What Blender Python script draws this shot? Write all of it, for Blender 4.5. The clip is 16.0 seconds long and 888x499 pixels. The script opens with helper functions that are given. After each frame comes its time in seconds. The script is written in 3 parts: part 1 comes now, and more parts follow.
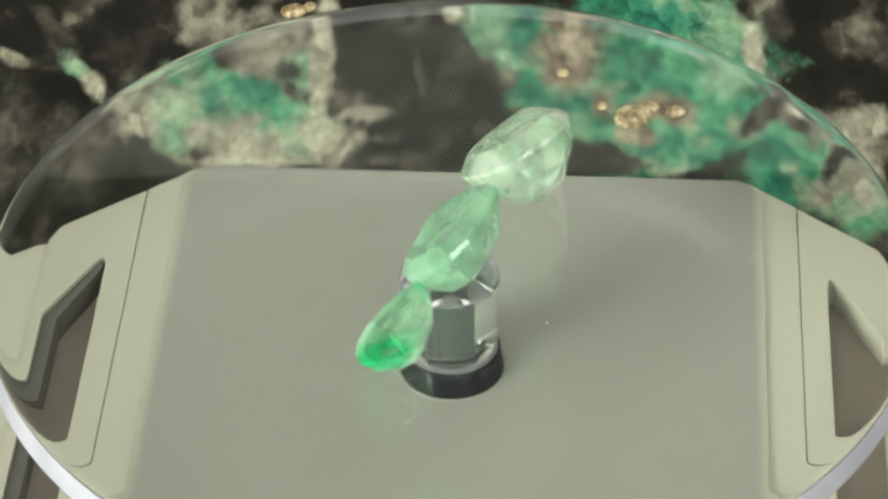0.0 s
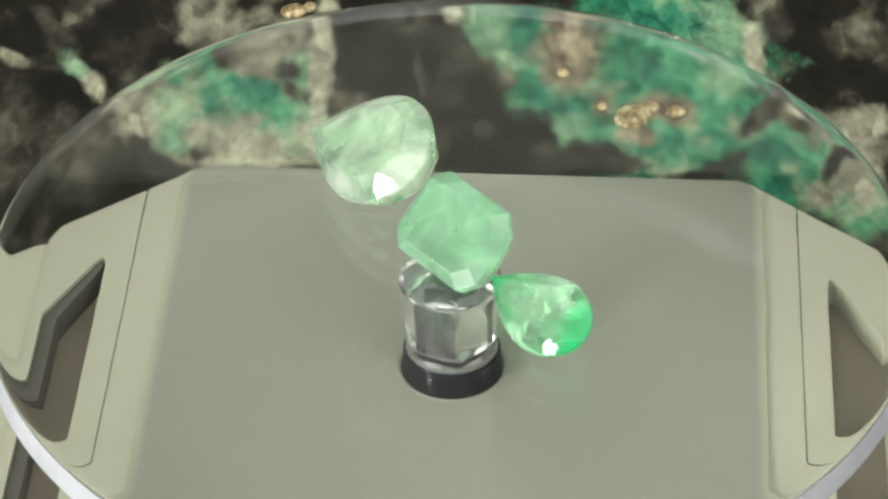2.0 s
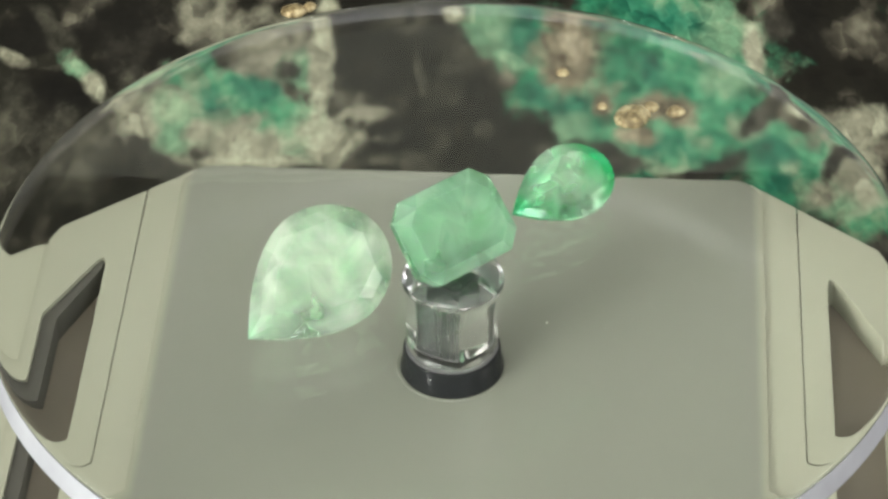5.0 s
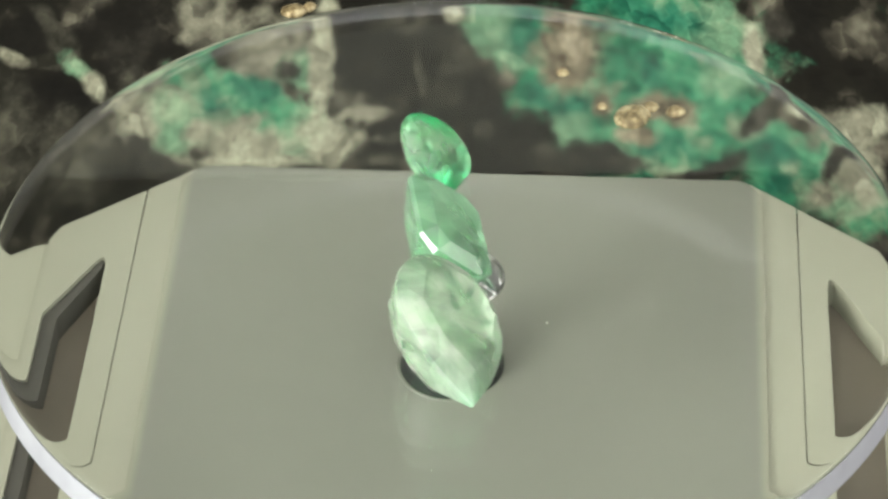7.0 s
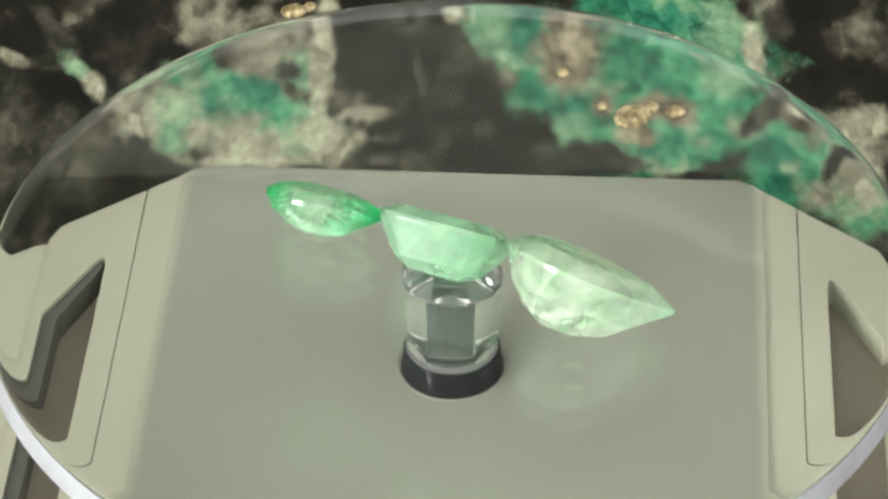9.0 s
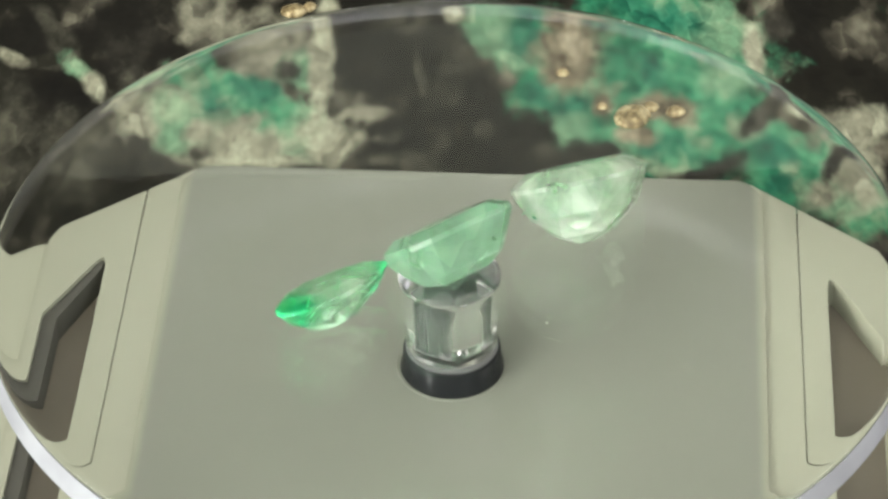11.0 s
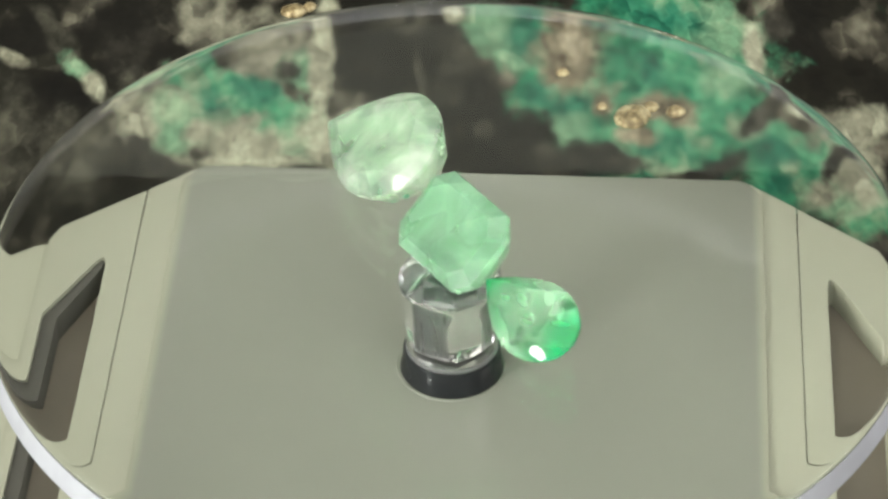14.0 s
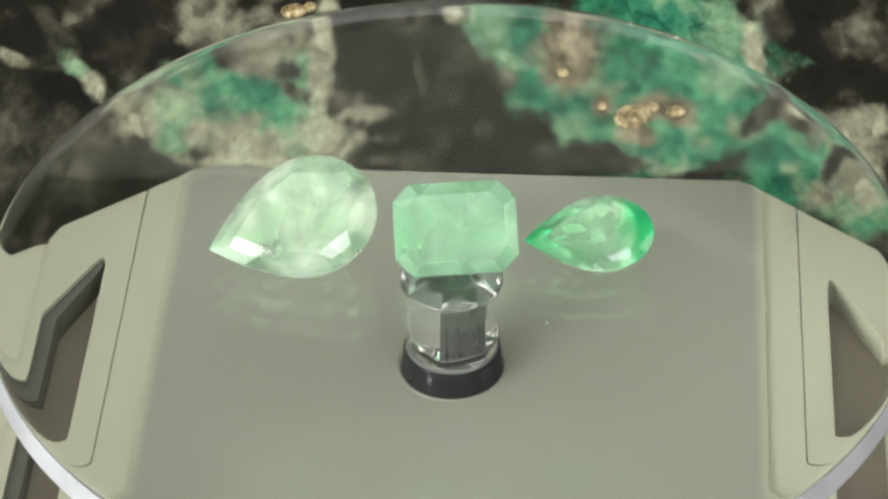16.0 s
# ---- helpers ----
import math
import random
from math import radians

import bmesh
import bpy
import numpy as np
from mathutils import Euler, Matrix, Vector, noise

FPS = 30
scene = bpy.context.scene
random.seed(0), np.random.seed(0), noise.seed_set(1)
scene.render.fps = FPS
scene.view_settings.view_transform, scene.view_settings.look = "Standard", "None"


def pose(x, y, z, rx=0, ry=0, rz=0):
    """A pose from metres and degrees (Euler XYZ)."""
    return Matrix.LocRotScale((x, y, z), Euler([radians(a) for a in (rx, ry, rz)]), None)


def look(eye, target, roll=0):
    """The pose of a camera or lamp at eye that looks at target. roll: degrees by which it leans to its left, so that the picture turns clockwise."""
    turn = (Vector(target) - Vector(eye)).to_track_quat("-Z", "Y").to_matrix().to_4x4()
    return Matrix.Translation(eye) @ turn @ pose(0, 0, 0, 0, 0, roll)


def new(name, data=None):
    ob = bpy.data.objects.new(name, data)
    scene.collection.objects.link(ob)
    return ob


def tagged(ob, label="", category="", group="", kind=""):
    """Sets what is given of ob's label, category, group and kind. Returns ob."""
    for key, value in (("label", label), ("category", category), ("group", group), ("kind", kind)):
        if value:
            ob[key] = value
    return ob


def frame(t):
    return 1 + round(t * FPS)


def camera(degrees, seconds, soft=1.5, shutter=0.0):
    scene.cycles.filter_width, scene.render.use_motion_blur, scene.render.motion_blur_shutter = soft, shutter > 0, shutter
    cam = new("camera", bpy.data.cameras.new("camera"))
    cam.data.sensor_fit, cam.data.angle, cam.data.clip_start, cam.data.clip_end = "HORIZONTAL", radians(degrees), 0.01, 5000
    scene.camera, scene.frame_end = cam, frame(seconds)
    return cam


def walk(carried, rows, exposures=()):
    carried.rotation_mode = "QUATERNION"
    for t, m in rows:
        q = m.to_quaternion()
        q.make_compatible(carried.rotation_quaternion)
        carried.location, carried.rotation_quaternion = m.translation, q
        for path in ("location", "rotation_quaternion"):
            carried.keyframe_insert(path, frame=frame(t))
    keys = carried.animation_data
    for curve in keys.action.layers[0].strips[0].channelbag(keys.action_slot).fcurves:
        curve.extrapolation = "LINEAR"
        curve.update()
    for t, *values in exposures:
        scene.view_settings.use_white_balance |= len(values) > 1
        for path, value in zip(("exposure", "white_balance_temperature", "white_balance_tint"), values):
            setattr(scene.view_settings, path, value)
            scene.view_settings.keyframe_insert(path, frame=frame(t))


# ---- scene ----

MM = 0.001
TOP = 0.031            # height of the clear disc's upper face above the stone
TURN = 29.59           # degrees a second, counter-clockwise from above

cam = camera(15.75, 16.0, soft=2.8)
EYE = Vector((0.0, -0.29315, TOP + 0.2418))
AIM = EYE + Vector((math.cos(radians(39.278)) * math.sin(radians(-0.163)),
                    math.cos(radians(39.278)) * math.cos(radians(-0.163)),
                    -math.sin(radians(39.278))))
STAND = look(EYE, AIM, -0.652)
walk(cam, [(0.0, STAND), (16.0, STAND)], exposures=[(0.0, 0.10), (1.2, 0.11), (2.5, 0.03), (3.5, 0.01), (4.2, 0.01), (6.5, 0.04), (8.5, 0.10), (13.5, 0.10), (15.0, 0.03), (16.0, 0.01)])

# ---------------------------------------------------------------- light
world = bpy.data.worlds.new("room_air")
scene.world = world
world.use_nodes = True
world.node_tree.nodes["Background"].inputs[0].default_value = (0.9, 0.95, 1.0, 1)
world.node_tree.nodes["Background"].inputs[1].default_value = 0.05


def area(name, at, target, wide, high, watts, colour):
    lamp = bpy.data.lights.new(name, "AREA")
    lamp.shape, lamp.size, lamp.size_y = "RECTANGLE", wide, high
    lamp.energy, lamp.color = watts, colour
    ob = new(name, lamp)
    ob.matrix_basis = look(at, target)
    return ob


area("window_light", (-1.36, -0.92, 0.58), (0, 0.05, 0.0), 0.85, 0.8, 77, (0.97, 0.99, 0.915))
area("side_lamp_light", (1.34, -0.26, 0.38), (0, 0.0, 0.03), 0.85, 0.45, 5.4, (1.0, 0.98, 0.90))
area("front_window_light", (0.45, -1.36, 0.60), (0, 0.0, 0.02), 0.8, 0.6, 14, (0.95, 0.96, 1.0))
# broad unseen fill from above, added to lift the panel and gems
area("overhead_fill_light", (-0.05, -0.30, 1.06), (-0.05, -0.29, 0.0), 1.9, 1.5, 15.0, (1.0, 0.97, 0.88))


# ---------------------------------------------------------------- node helpers
def material(name):
    m = bpy.data.materials.new(name)
    m.use_nodes = True
    nt = m.node_tree
    return m, nt, nt.nodes["Principled BSDF"]


def node(nt, kind, **inputs):
    n = nt.nodes.new(kind)
    for key, value in inputs.items():
        n.inputs[key.replace("_", " ")].default_value = value
    return n


def coords(nt, scale=(1, 1, 1)):
    tc = nt.nodes.new("ShaderNodeTexCoord")
    mp = node(nt, "ShaderNodeMapping", Scale=scale)
    nt.links.new(tc.outputs["Object"], mp.inputs["Vector"])
    return mp.outputs["Vector"]


def noise_tex(nt, vec, scale, detail=4.0, rough=0.55, distortion=0.0):
    n = node(nt, "ShaderNodeTexNoise", Scale=scale, Detail=detail, Roughness=rough, Distortion=distortion)
    nt.links.new(vec, n.inputs["Vector"])
    return n.outputs["Fac"]


def ramp(nt, fac, stops):
    r = nt.nodes.new("ShaderNodeValToRGB")
    els = r.color_ramp.elements
    while len(els) < len(stops):
        els.new(0.5)
    for el, (pos, col) in zip(els, stops):
        el.position, el.color = pos, (*col, 1)
    nt.links.new(fac, r.inputs["Fac"])
    return r.outputs["Color"]


def mix(nt, fac, a, b):
    m = nt.nodes.new("ShaderNodeMix")
    m.data_type = "RGBA"
    if isinstance(fac, float):
        m.inputs[0].default_value = fac
    else:
        nt.links.new(fac, m.inputs[0])
    for socket, value in ((m.inputs[6], a), (m.inputs[7], b)):
        if isinstance(value, tuple):
            socket.default_value = (*value, 1)
        else:
            nt.links.new(value, socket)
    return m.outputs[2]


def maths(nt, op, a, b=0.0):
    m = nt.nodes.new("ShaderNodeMath")
    m.operation = op
    for socket, value in ((m.inputs[0], a), (m.inputs[1], b)):
        if isinstance(value, (int, float)):
            socket.default_value = value
        else:
            nt.links.new(value, socket)
    return m.outputs[0]


def smooth(nt, value, low, high, to_low=0.0, to_high=1.0):
    m = node(nt, "ShaderNodeMapRange")
    m.interpolation_type = "SMOOTHSTEP"
    nt.links.new(value, m.inputs["Value"])
    for key, v in (("From Min", low), ("From Max", high), ("To Min", to_low), ("To Max", to_high)):
        m.inputs[key].default_value = v
    return m.outputs["Result"]


def bump(nt, bsdf, height, strength, distance):
    b = node(nt, "ShaderNodeBump", Strength=strength, Distance=distance)
    nt.links.new(height, b.inputs["Height"])
    nt.links.new(b.outputs["Normal"], bsdf.inputs["Normal"])


# ---------------------------------------------------------------- materials
def plastic(name, light, dark, rough, speck=0.02):
    m, nt, b = material(name)
    v = coords(nt)
    broad = noise_tex(nt, v, 35, 3)
    fine = noise_tex(nt, v, 1800, 2)
    col = mix(nt, smooth(nt, broad, 0.15, 0.85), dark, light)
    col = mix(nt, smooth(nt, fine, 0.62, 0.75, 0.0, 0.06), col, tuple(c * 0.75 for c in light))
    nt.links.new(col, b.inputs["Base Color"])
    scuff = noise_tex(nt, v, 160, 5)
    nt.links.new(smooth(nt, scuff, 0.1, 0.9, rough - 0.015, rough + 0.015), b.inputs["Roughness"])
    bump(nt, b, fine, speck, 0.0002)
    return m


def clear(name, ior, tint, rough=0.0):
    m, nt, b = material(name)
    b.inputs["Base Color"].default_value = (*tint, 1)
    b.inputs["Transmission Weight"].default_value = 1
    b.inputs["IOR"].default_value = ior
    b.inputs["Roughness"].default_value = rough
    swirl = noise_tex(nt, coords(nt), 55, 2)
    bump(nt, b, swirl, 0.03, 0.0004)
    return m


def frosted():
    m, nt, b = material("frosted_acrylic_edge")
    b.inputs["Base Color"].default_value = (0.86, 0.87, 0.96, 1)
    b.inputs["IOR"].default_value = 1.49
    saw = noise_tex(nt, coords(nt), 120, 3)
    nt.links.new(smooth(nt, saw, 0.35, 0.7, 0.50, 0.58), b.inputs["Transmission Weight"])
    nt.links.new(smooth(nt, saw, 0.3, 0.7, 0.05, 0.2), b.inputs["Roughness"])
    return m


EDGE = frosted()
COVER = plastic("warm_grey_moulded_plastic", (0.264, 0.268, 0.206), (0.250, 0.254, 0.195), 0.42, 0.03)
PANEL = plastic("grey_satin_panel_plastic", (0.169, 0.177, 0.146), (0.161, 0.169, 0.139), 0.17, 0.0)
PANEL.node_tree.nodes["Principled BSDF"].inputs["Specular IOR Level"].default_value = 0.8


def soft_edge(m, colour):
    """The panel's colour blends into the moulded colour along its long sides."""
    nt = m.node_tree
    b = nt.nodes["Principled BSDF"]
    sep = nt.nodes.new("ShaderNodeSeparateXYZ")
    nt.links.new(coords(nt), sep.inputs[0])
    side = smooth(nt, maths(nt, "ABSOLUTE", sep.outputs["X"]), 0.0360, 0.0376, 0.0, 0.9)
    nt.links.new(mix(nt, side, b.inputs["Base Color"].links[0].from_socket, colour), b.inputs["Base Color"])


soft_edge(PANEL, (0.257, 0.261, 0.200))
PAN = plastic("brown_grey_tray_plastic", (0.135, 0.120, 0.091), (0.122, 0.108, 0.082), 0.5)
JOINT = plastic("dark_joint_plastic", (0.22, 0.22, 0.18), (0.20, 0.20, 0.165), 0.6)
# dark tone that stands in for shade on the cut-out's inner wall
WALL_SHADE = plastic("dark_shade_plastic", (0.055, 0.054, 0.044), (0.045, 0.044, 0.036), 0.7)
HUB = plastic("black_gloss_plastic", (0.012, 0.013, 0.014), (0.008, 0.009, 0.010), 0.12)
HUB.node_tree.nodes["Principled BSDF"].inputs["Specular IOR Level"].default_value = 0.16
ACRYLIC = clear("clear_acrylic", 1.49, (0.985, 0.992, 0.985))
PILLAR = clear("clear_cast_acrylic", 1.49, (0.985, 0.99, 0.99), 0.0)
PILLAR.node_tree.nodes["Principled BSDF"].inputs["Transmission Weight"].default_value = 0.992
PAINT = plastic("off_white_wall_paint", (0.41, 0.415, 0.365), (0.39, 0.395, 0.345), 0.8)
# grey of the added disc that tones the sleeve's foot
FOOT_GREY = plastic("dark_grey_foot_plastic", (0.09, 0.09, 0.09), (0.07, 0.07, 0.07), 0.35)
DIM_PAINT = plastic("dark_grey_wall_paint", (0.09, 0.09, 0.085), (0.075, 0.075, 0.07), 0.8)


def blackened():
    m, nt, b = material("blackened_steel")
    v = coords(nt, (1, 1, 0.04))
    grain = noise_tex(nt, v, 2500, 3)
    nt.links.new(mix(nt, grain, (0.006, 0.008, 0.007), (0.010, 0.013, 0.012)), b.inputs["Base Color"])
    nt.links.new(smooth(nt, grain, 0.3, 0.7, 0.26, 0.32), b.inputs["Roughness"])
    b.inputs["Specular IOR Level"].default_value = 0.25
    return m


def pyrite():
    m, nt, b = material("golden_pyrite")
    b.inputs["Metallic"].default_value = 0.3
    v = coords(nt)
    g = noise_tex(nt, v, 700, 4)
    nt.links.new(ramp(nt, g, [(0.35, (0.10, 0.07, 0.03)), (0.5, (0.30, 0.23, 0.115)), (0.68, (0.66, 0.57, 0.36))]),
                 b.inputs["Base Color"])
    b.inputs["Roughness"].default_value = 0.45
    return m


def gem(name, pale, thin, deep, zones, cloud, patchy, blur, ior=1.58):
    """A cloudy included stone: mostly glass, part milky body; the deeper green lies along local x in the zones (from, to)."""
    m, nt, b = material(name)
    tc = nt.nodes.new("ShaderNodeTexCoord")
    v = tc.outputs["Object"]
    sep = nt.nodes.new("ShaderNodeSeparateXYZ")
    nt.links.new(v, sep.inputs[0])
    veil = noise_tex(nt, v, 120, 4, 0.5, 0.5)
    fleck = noise_tex(nt, v, 620, 4, 0.6, 0.8)
    # cells vary the clearness to imitate reflections from inner facets
    cells = node(nt, "ShaderNodeTexVoronoi", Scale=230.0, Randomness=1.0)
    nt.links.new(v, cells.inputs["Vector"])
    facet_glint = nt.nodes.new("ShaderNodeSeparateXYZ")
    nt.links.new(cells.outputs["Color"], facet_glint.inputs[0])
    along = maths(nt, "ADD", sep.outputs["X"], maths(nt, "MULTIPLY", maths(nt, "SUBTRACT", veil, 0.5), 0.008))
    deepness = None
    for low, high in zones:
        zone = smooth(nt, along, low, high)
        deepness = zone if deepness is None else maths(nt, "MAXIMUM", deepness, zone)
    milk = mix(nt, smooth(nt, veil, 0.36, 0.66), thin, pale)
    col = mix(nt, deepness, milk, deep)
    col = mix(nt, smooth(nt, fleck, 0.61, 0.72, 0.0, 0.30), col, tuple(0.6 * c for c in thin))
    nt.links.new(col, b.inputs["Base Color"])
    clarity = maths(nt, "ADD", smooth(nt, veil, 0.34, 0.68, cloud + patchy, cloud - patchy),
                    maths(nt, "MULTIPLY", maths(nt, "SUBTRACT", facet_glint.outputs["X"], 0.5), 0.08))
    nt.links.new(maths(nt, "MINIMUM", clarity, 0.98), b.inputs["Transmission Weight"])
    b.inputs["IOR"].default_value = ior
    nt.links.new(smooth(nt, fleck, 0.4, 0.8, blur, blur + 0.12), b.inputs["Roughness"])
    b.inputs["Subsurface Weight"].default_value = 0.7
    b.inputs["Subsurface Radius"].default_value = (0.7, 1.0, 0.75)
    b.inputs["Subsurface Scale"].default_value = 0.003
    bump(nt, b, veil, 0.02, 0.0006)
    return m


def feather(name, light, dark, clear_share):
    """A veil or crystal grown inside a gem."""
    m, nt, b = material(name)
    v = coords(nt)
    nt.links.new(mix(nt, noise_tex(nt, v, 900, 4), dark, light), b.inputs["Base Color"])
    b.inputs["Transmission Weight"].default_value = clear_share
    b.inputs["IOR"].default_value = 1.0
    b.inputs["Roughness"].default_value = 0.45
    return m


GEM_PALE = gem("pale_mint_emerald", (0.80, 0.93, 0.77), (0.64, 0.88, 0.66), (0.44, 0.86, 0.56), [(0.008, 0.016)], 0.77, 0.10, 0.08)
GEM_STEP = gem("mint_emerald", (0.50, 0.81, 0.58), (0.42, 0.77, 0.51), (0.39, 0.76, 0.49), [(0.003, 0.010)], 0.79, 0.05, 0.16)
GEM_DEEP = gem("vivid_green_emerald", (0.66, 0.90, 0.68), (0.38, 0.85, 0.52), (0.015, 0.78, 0.27), [(-0.0014, -0.0044), (0.0050, 0.0085)], 0.87, 0.07, 0.09)
VEIL = feather("milky_feather", (0.86, 0.96, 0.84), (0.66, 0.88, 0.70), 0.78)
MOSS = feather("dark_green_crystal", (0.10, 0.34, 0.20), (0.02, 0.14, 0.08), 0.25)
STEEL = blackened()
GOLD = pyrite()

# patches of the stone, in millimetres: centre x, centre y, half length, half width, turn
DARK_PATCH = [(-46.7, 90.9, 10.8, 7.8, -80), (-60.7, 90.5, 5.8, 3.7, -80), (-55.2, 75.1, 6.9, 3.9, -44), (-21.1, 96.6, 3.2, 2.1, -86),
    (-10.8, 80.9, 12.3, 5.9, -89), (-1.9, 87.7, 7.8, 3.7, -90), (-8.3, 62.8, 5.4, 3.7, 8), (2.9, 70.5, 9.4, 4.4, 89), (11.1, 61.8, 7.5, 6.3, 0),
    (20.8, 58.5, 5.9, 4.1, 1), (50.2, 89.3, 8.6, 3.7, 84), (55.7, 65.7, 1.8, 1.0, 82), (-8.5, 95.3, 8.0, 1.8, -1)]
OLIVE_PATCH = [(-58.7, 93.7, 5.1, 1.2, -61), (-55.5, 87.1, 3.9, 1.4, -67), (-56.3, 87.6, 3.5, 1.5, -64), (-58.5, 84.1, 3.3, 1.4, -2),
    (-61.7, 66.5, 11.3, 3.6, -84), (-52.2, 60.2, 8.6, 5.5, 88), (-6.8, 92.1, 4.3, 3.5, -87), (-4.3, 78.7, 5.8, 0.7, -85),
    (1.2, 82.1, 3.6, 2.0, 90), (-0.3, 72.8, 2.4, 1.9, -89), (4.8, 64.5, 1.6, 1.3, 89), (-1.9, 60.1, 4.0, 1.3, 80), (-9.8, 58.0, 2.0, 1.5, -3),
    (-5.1, 58.0, 1.8, 1.6, -86), (25.2, 86.1, 4.1, 3.7, 6), (13.3, 59.2, 2.3, 2.0, 86)]
GREY_PATCH = [(-31.4, 68.4, 13.3, 10.6, -8), (-37.4, 95.4, 6.1, 2.3, -86), (-38.3, 90.0, 2.0, 1.6, -78), (-34.0, 95.3, 4.9, 1.8, -87),
    (-30.6, 93.3, 3.3, 2.5, 29), (-27.6, 94.9, 3.2, 1.5, -87), (-26.4, 84.2, 7.4, 6.7, -72), (-11.9, 68.7, 3.7, 1.7, 6),
    (45.2, 89.4, 2.9, 1.3, 84), (51.7, 62.5, 6.5, 2.4, 75)]
CREAM_PATCH = [(-51.0, 78.4, 3.7, 1.3, -72), (-62.7, 84.9, 2.2, 1.1, -44), (-44.0, 66.9, 5.1, 2.4, -85), (-34.8, 64.9, 3.2, 2.2, -83),
    (-28.7, 61.8, 5.9, 3.3, -19), (-27.0, 57.9, 10.2, 1.5, -1), (-18.5, 81.7, 15.4, 1.4, -89), (-16.8, 62.3, 5.2, 3.8, -86),
    (-18.0, 97.4, 3.8, 1.5, -88), (0.6, 93.1, 2.3, 1.5, -90), (44.2, 84.5, 6.4, 1.3, 90), (49.8, 68.3, 3.3, 2.4, -56), (56.0, 54.7, 6.9, 3.6, 87),
    (58.1, 66.6, 4.5, 3.0, 80), (50.0, 48.6, 2.8, 2.3, 74)]
PALE_PATCH = [(-37.7, 67.2, 6.2, 4.9, -79), (-20.9, 78.3, 3.9, 2.6, -86), (-20.1, 64.3, 6.8, 2.7, -88), (-53.5, 82.6, 3.0, 1.3, -56),
    (5.6, 90.7, 6.2, 3.0, -86), (9.1, 82.6, 4.1, 2.5, -85), (39.5, 89.5, 7.4, 3.8, 85), (40.1, 77.3, 4.7, 3.2, 83), (52.5, 46.7, 3.2, 2.9, 31),
    (17.1, 65.0, 4.8, 2.4, 88)]
GREEN_PATCH = [(33.5, 80.8, 11.6, 11.0, 28), (31.7, 64.7, 11.4, 10.9, 48), (48.6, 54.8, 9.7, 6.7, -62), (-34.6, 76.5, 6.1, 3.7, -52),
    (-23.5, 70.0, 5.7, 3.3, -40), (-23.3, 64.3, 4.5, 3.8, -81), (29.8, 94.7, 10.8, 6.9, 1), (12.1, 88.2, 7.1, 3.5, 88), (34.6, 79.4, 8.2, 7.2, 8),
    (31.7, 72.0, 5.4, 4.8, 77), (32.1, 58.3, 8.3, 5.9, 2), (37.9, 68.6, 7.8, 5.7, 82), (45.1, 59.7, 6.8, 4.9, 81), (46.4, 51.7, 7.8, 4.1, -46),
    (56.4, 44.2, 4.5, 3.4, 76), (12.2, 75.0, 6.0, 3.1, 88), (20.6, 74.9, 4.1, 3.6, 82), (19.5, 65.6, 4.0, 2.4, 87)]
TEAL_PATCH = [(-26.9, 74.3, 3.8, 2.2, -36), (-33.6, 71.5, 3.2, 1.6, -86), (31.0, 93.7, 4.8, 3.6, -32), (11.7, 86.8, 4.8, 2.3, 88),
    (28.8, 77.5, 3.6, 1.3, 87), (28.7, 60.9, 3.7, 3.2, -49), (45.2, 51.6, 2.0, 1.5, 79), (44.7, 59.4, 3.1, 2.7, 75), (12.5, 73.0, 3.3, 2.3, 88),
    (17.3, 70.3, 2.9, 2.1, 0)]
BAND_PATCH = [(20.0, 58.1, 4.7, 3.1, 0), (24.7, 56.7, 2.2, 1.8, 3), (-43.7, 61.9, 3.4, 1.5, -60), (-39.9, 57.2, 3.8, 1.8, -37),
    (-22.8, 78.9, 2.5, 1.5, -87), (44.4, 68.1, 6.4, 1.5, 53), (37.6, 55.8, 5.0, 1.7, 42), (33.4, 53.6, 4.7, 1.1, 6), (53.4, 57.9, 4.5, 1.1, 71),
    (57.2, 37.5, 2.0, 1.9, 35), (48.3, 91.5, 3.7, 1.8, 84)]
TAN_PATCH = [(17.1, 82.9, 7.3, 3.9, 88), (16.7, 90.0, 2.8, 2.3, 1), (16.1, 77.4, 2.2, 2.0, 85), (32.3, 68.0, 2.9, 2.4, 81),
    (26.5, 62.9, 2.9, 2.0, -25), (21.5, 69.5, 1.9, 1.3, 86), (28.4, 69.4, 3.7, 2.5, 27)]


MINERALS = {"dark": DARK_PATCH, "olive": OLIVE_PATCH, "grey": GREY_PATCH, "green": GREEN_PATCH, "pale": PALE_PATCH, "cream": CREAM_PATCH,
            "teal": TEAL_PATCH, "band": BAND_PATCH, "tan": TAN_PATCH}


def mineral_fields(me):
    """For each mineral, how far every point of the slab lies from its nearest patch: 1 on the rim, less inside."""
    co = np.empty(len(me.vertices) * 3, dtype=np.float32)
    me.vertices.foreach_get("co", co)
    px, py = co[0::3] / MM, co[1::3] / MM
    for name, spots in MINERALS.items():
        least = np.full(len(px), 4.0, dtype=np.float32)
        for x, y, rx, ry, turn in spots:
            c, s = math.cos(radians(turn)), math.sin(radians(turn))
            u, w = ((px - x) * c + (py - y) * s) / rx, ((py - y) * c - (px - x) * s) / ry
            least = np.minimum(least, np.hypot(u, w))
        me.attributes.new(name + "_field", "FLOAT", "POINT").data.foreach_set("value", least.astype(np.float32))


def mineral(nt, name, ragged, soft):
    """The mask of one mineral, with a ragged rim."""
    at = nt.nodes.new("ShaderNodeAttribute")
    at.attribute_name = name + "_field"
    return smooth(nt, maths(nt, "ADD", at.outputs["Fac"], ragged), 1.12 - soft, 1.12 + soft, 1.0, 0.0)


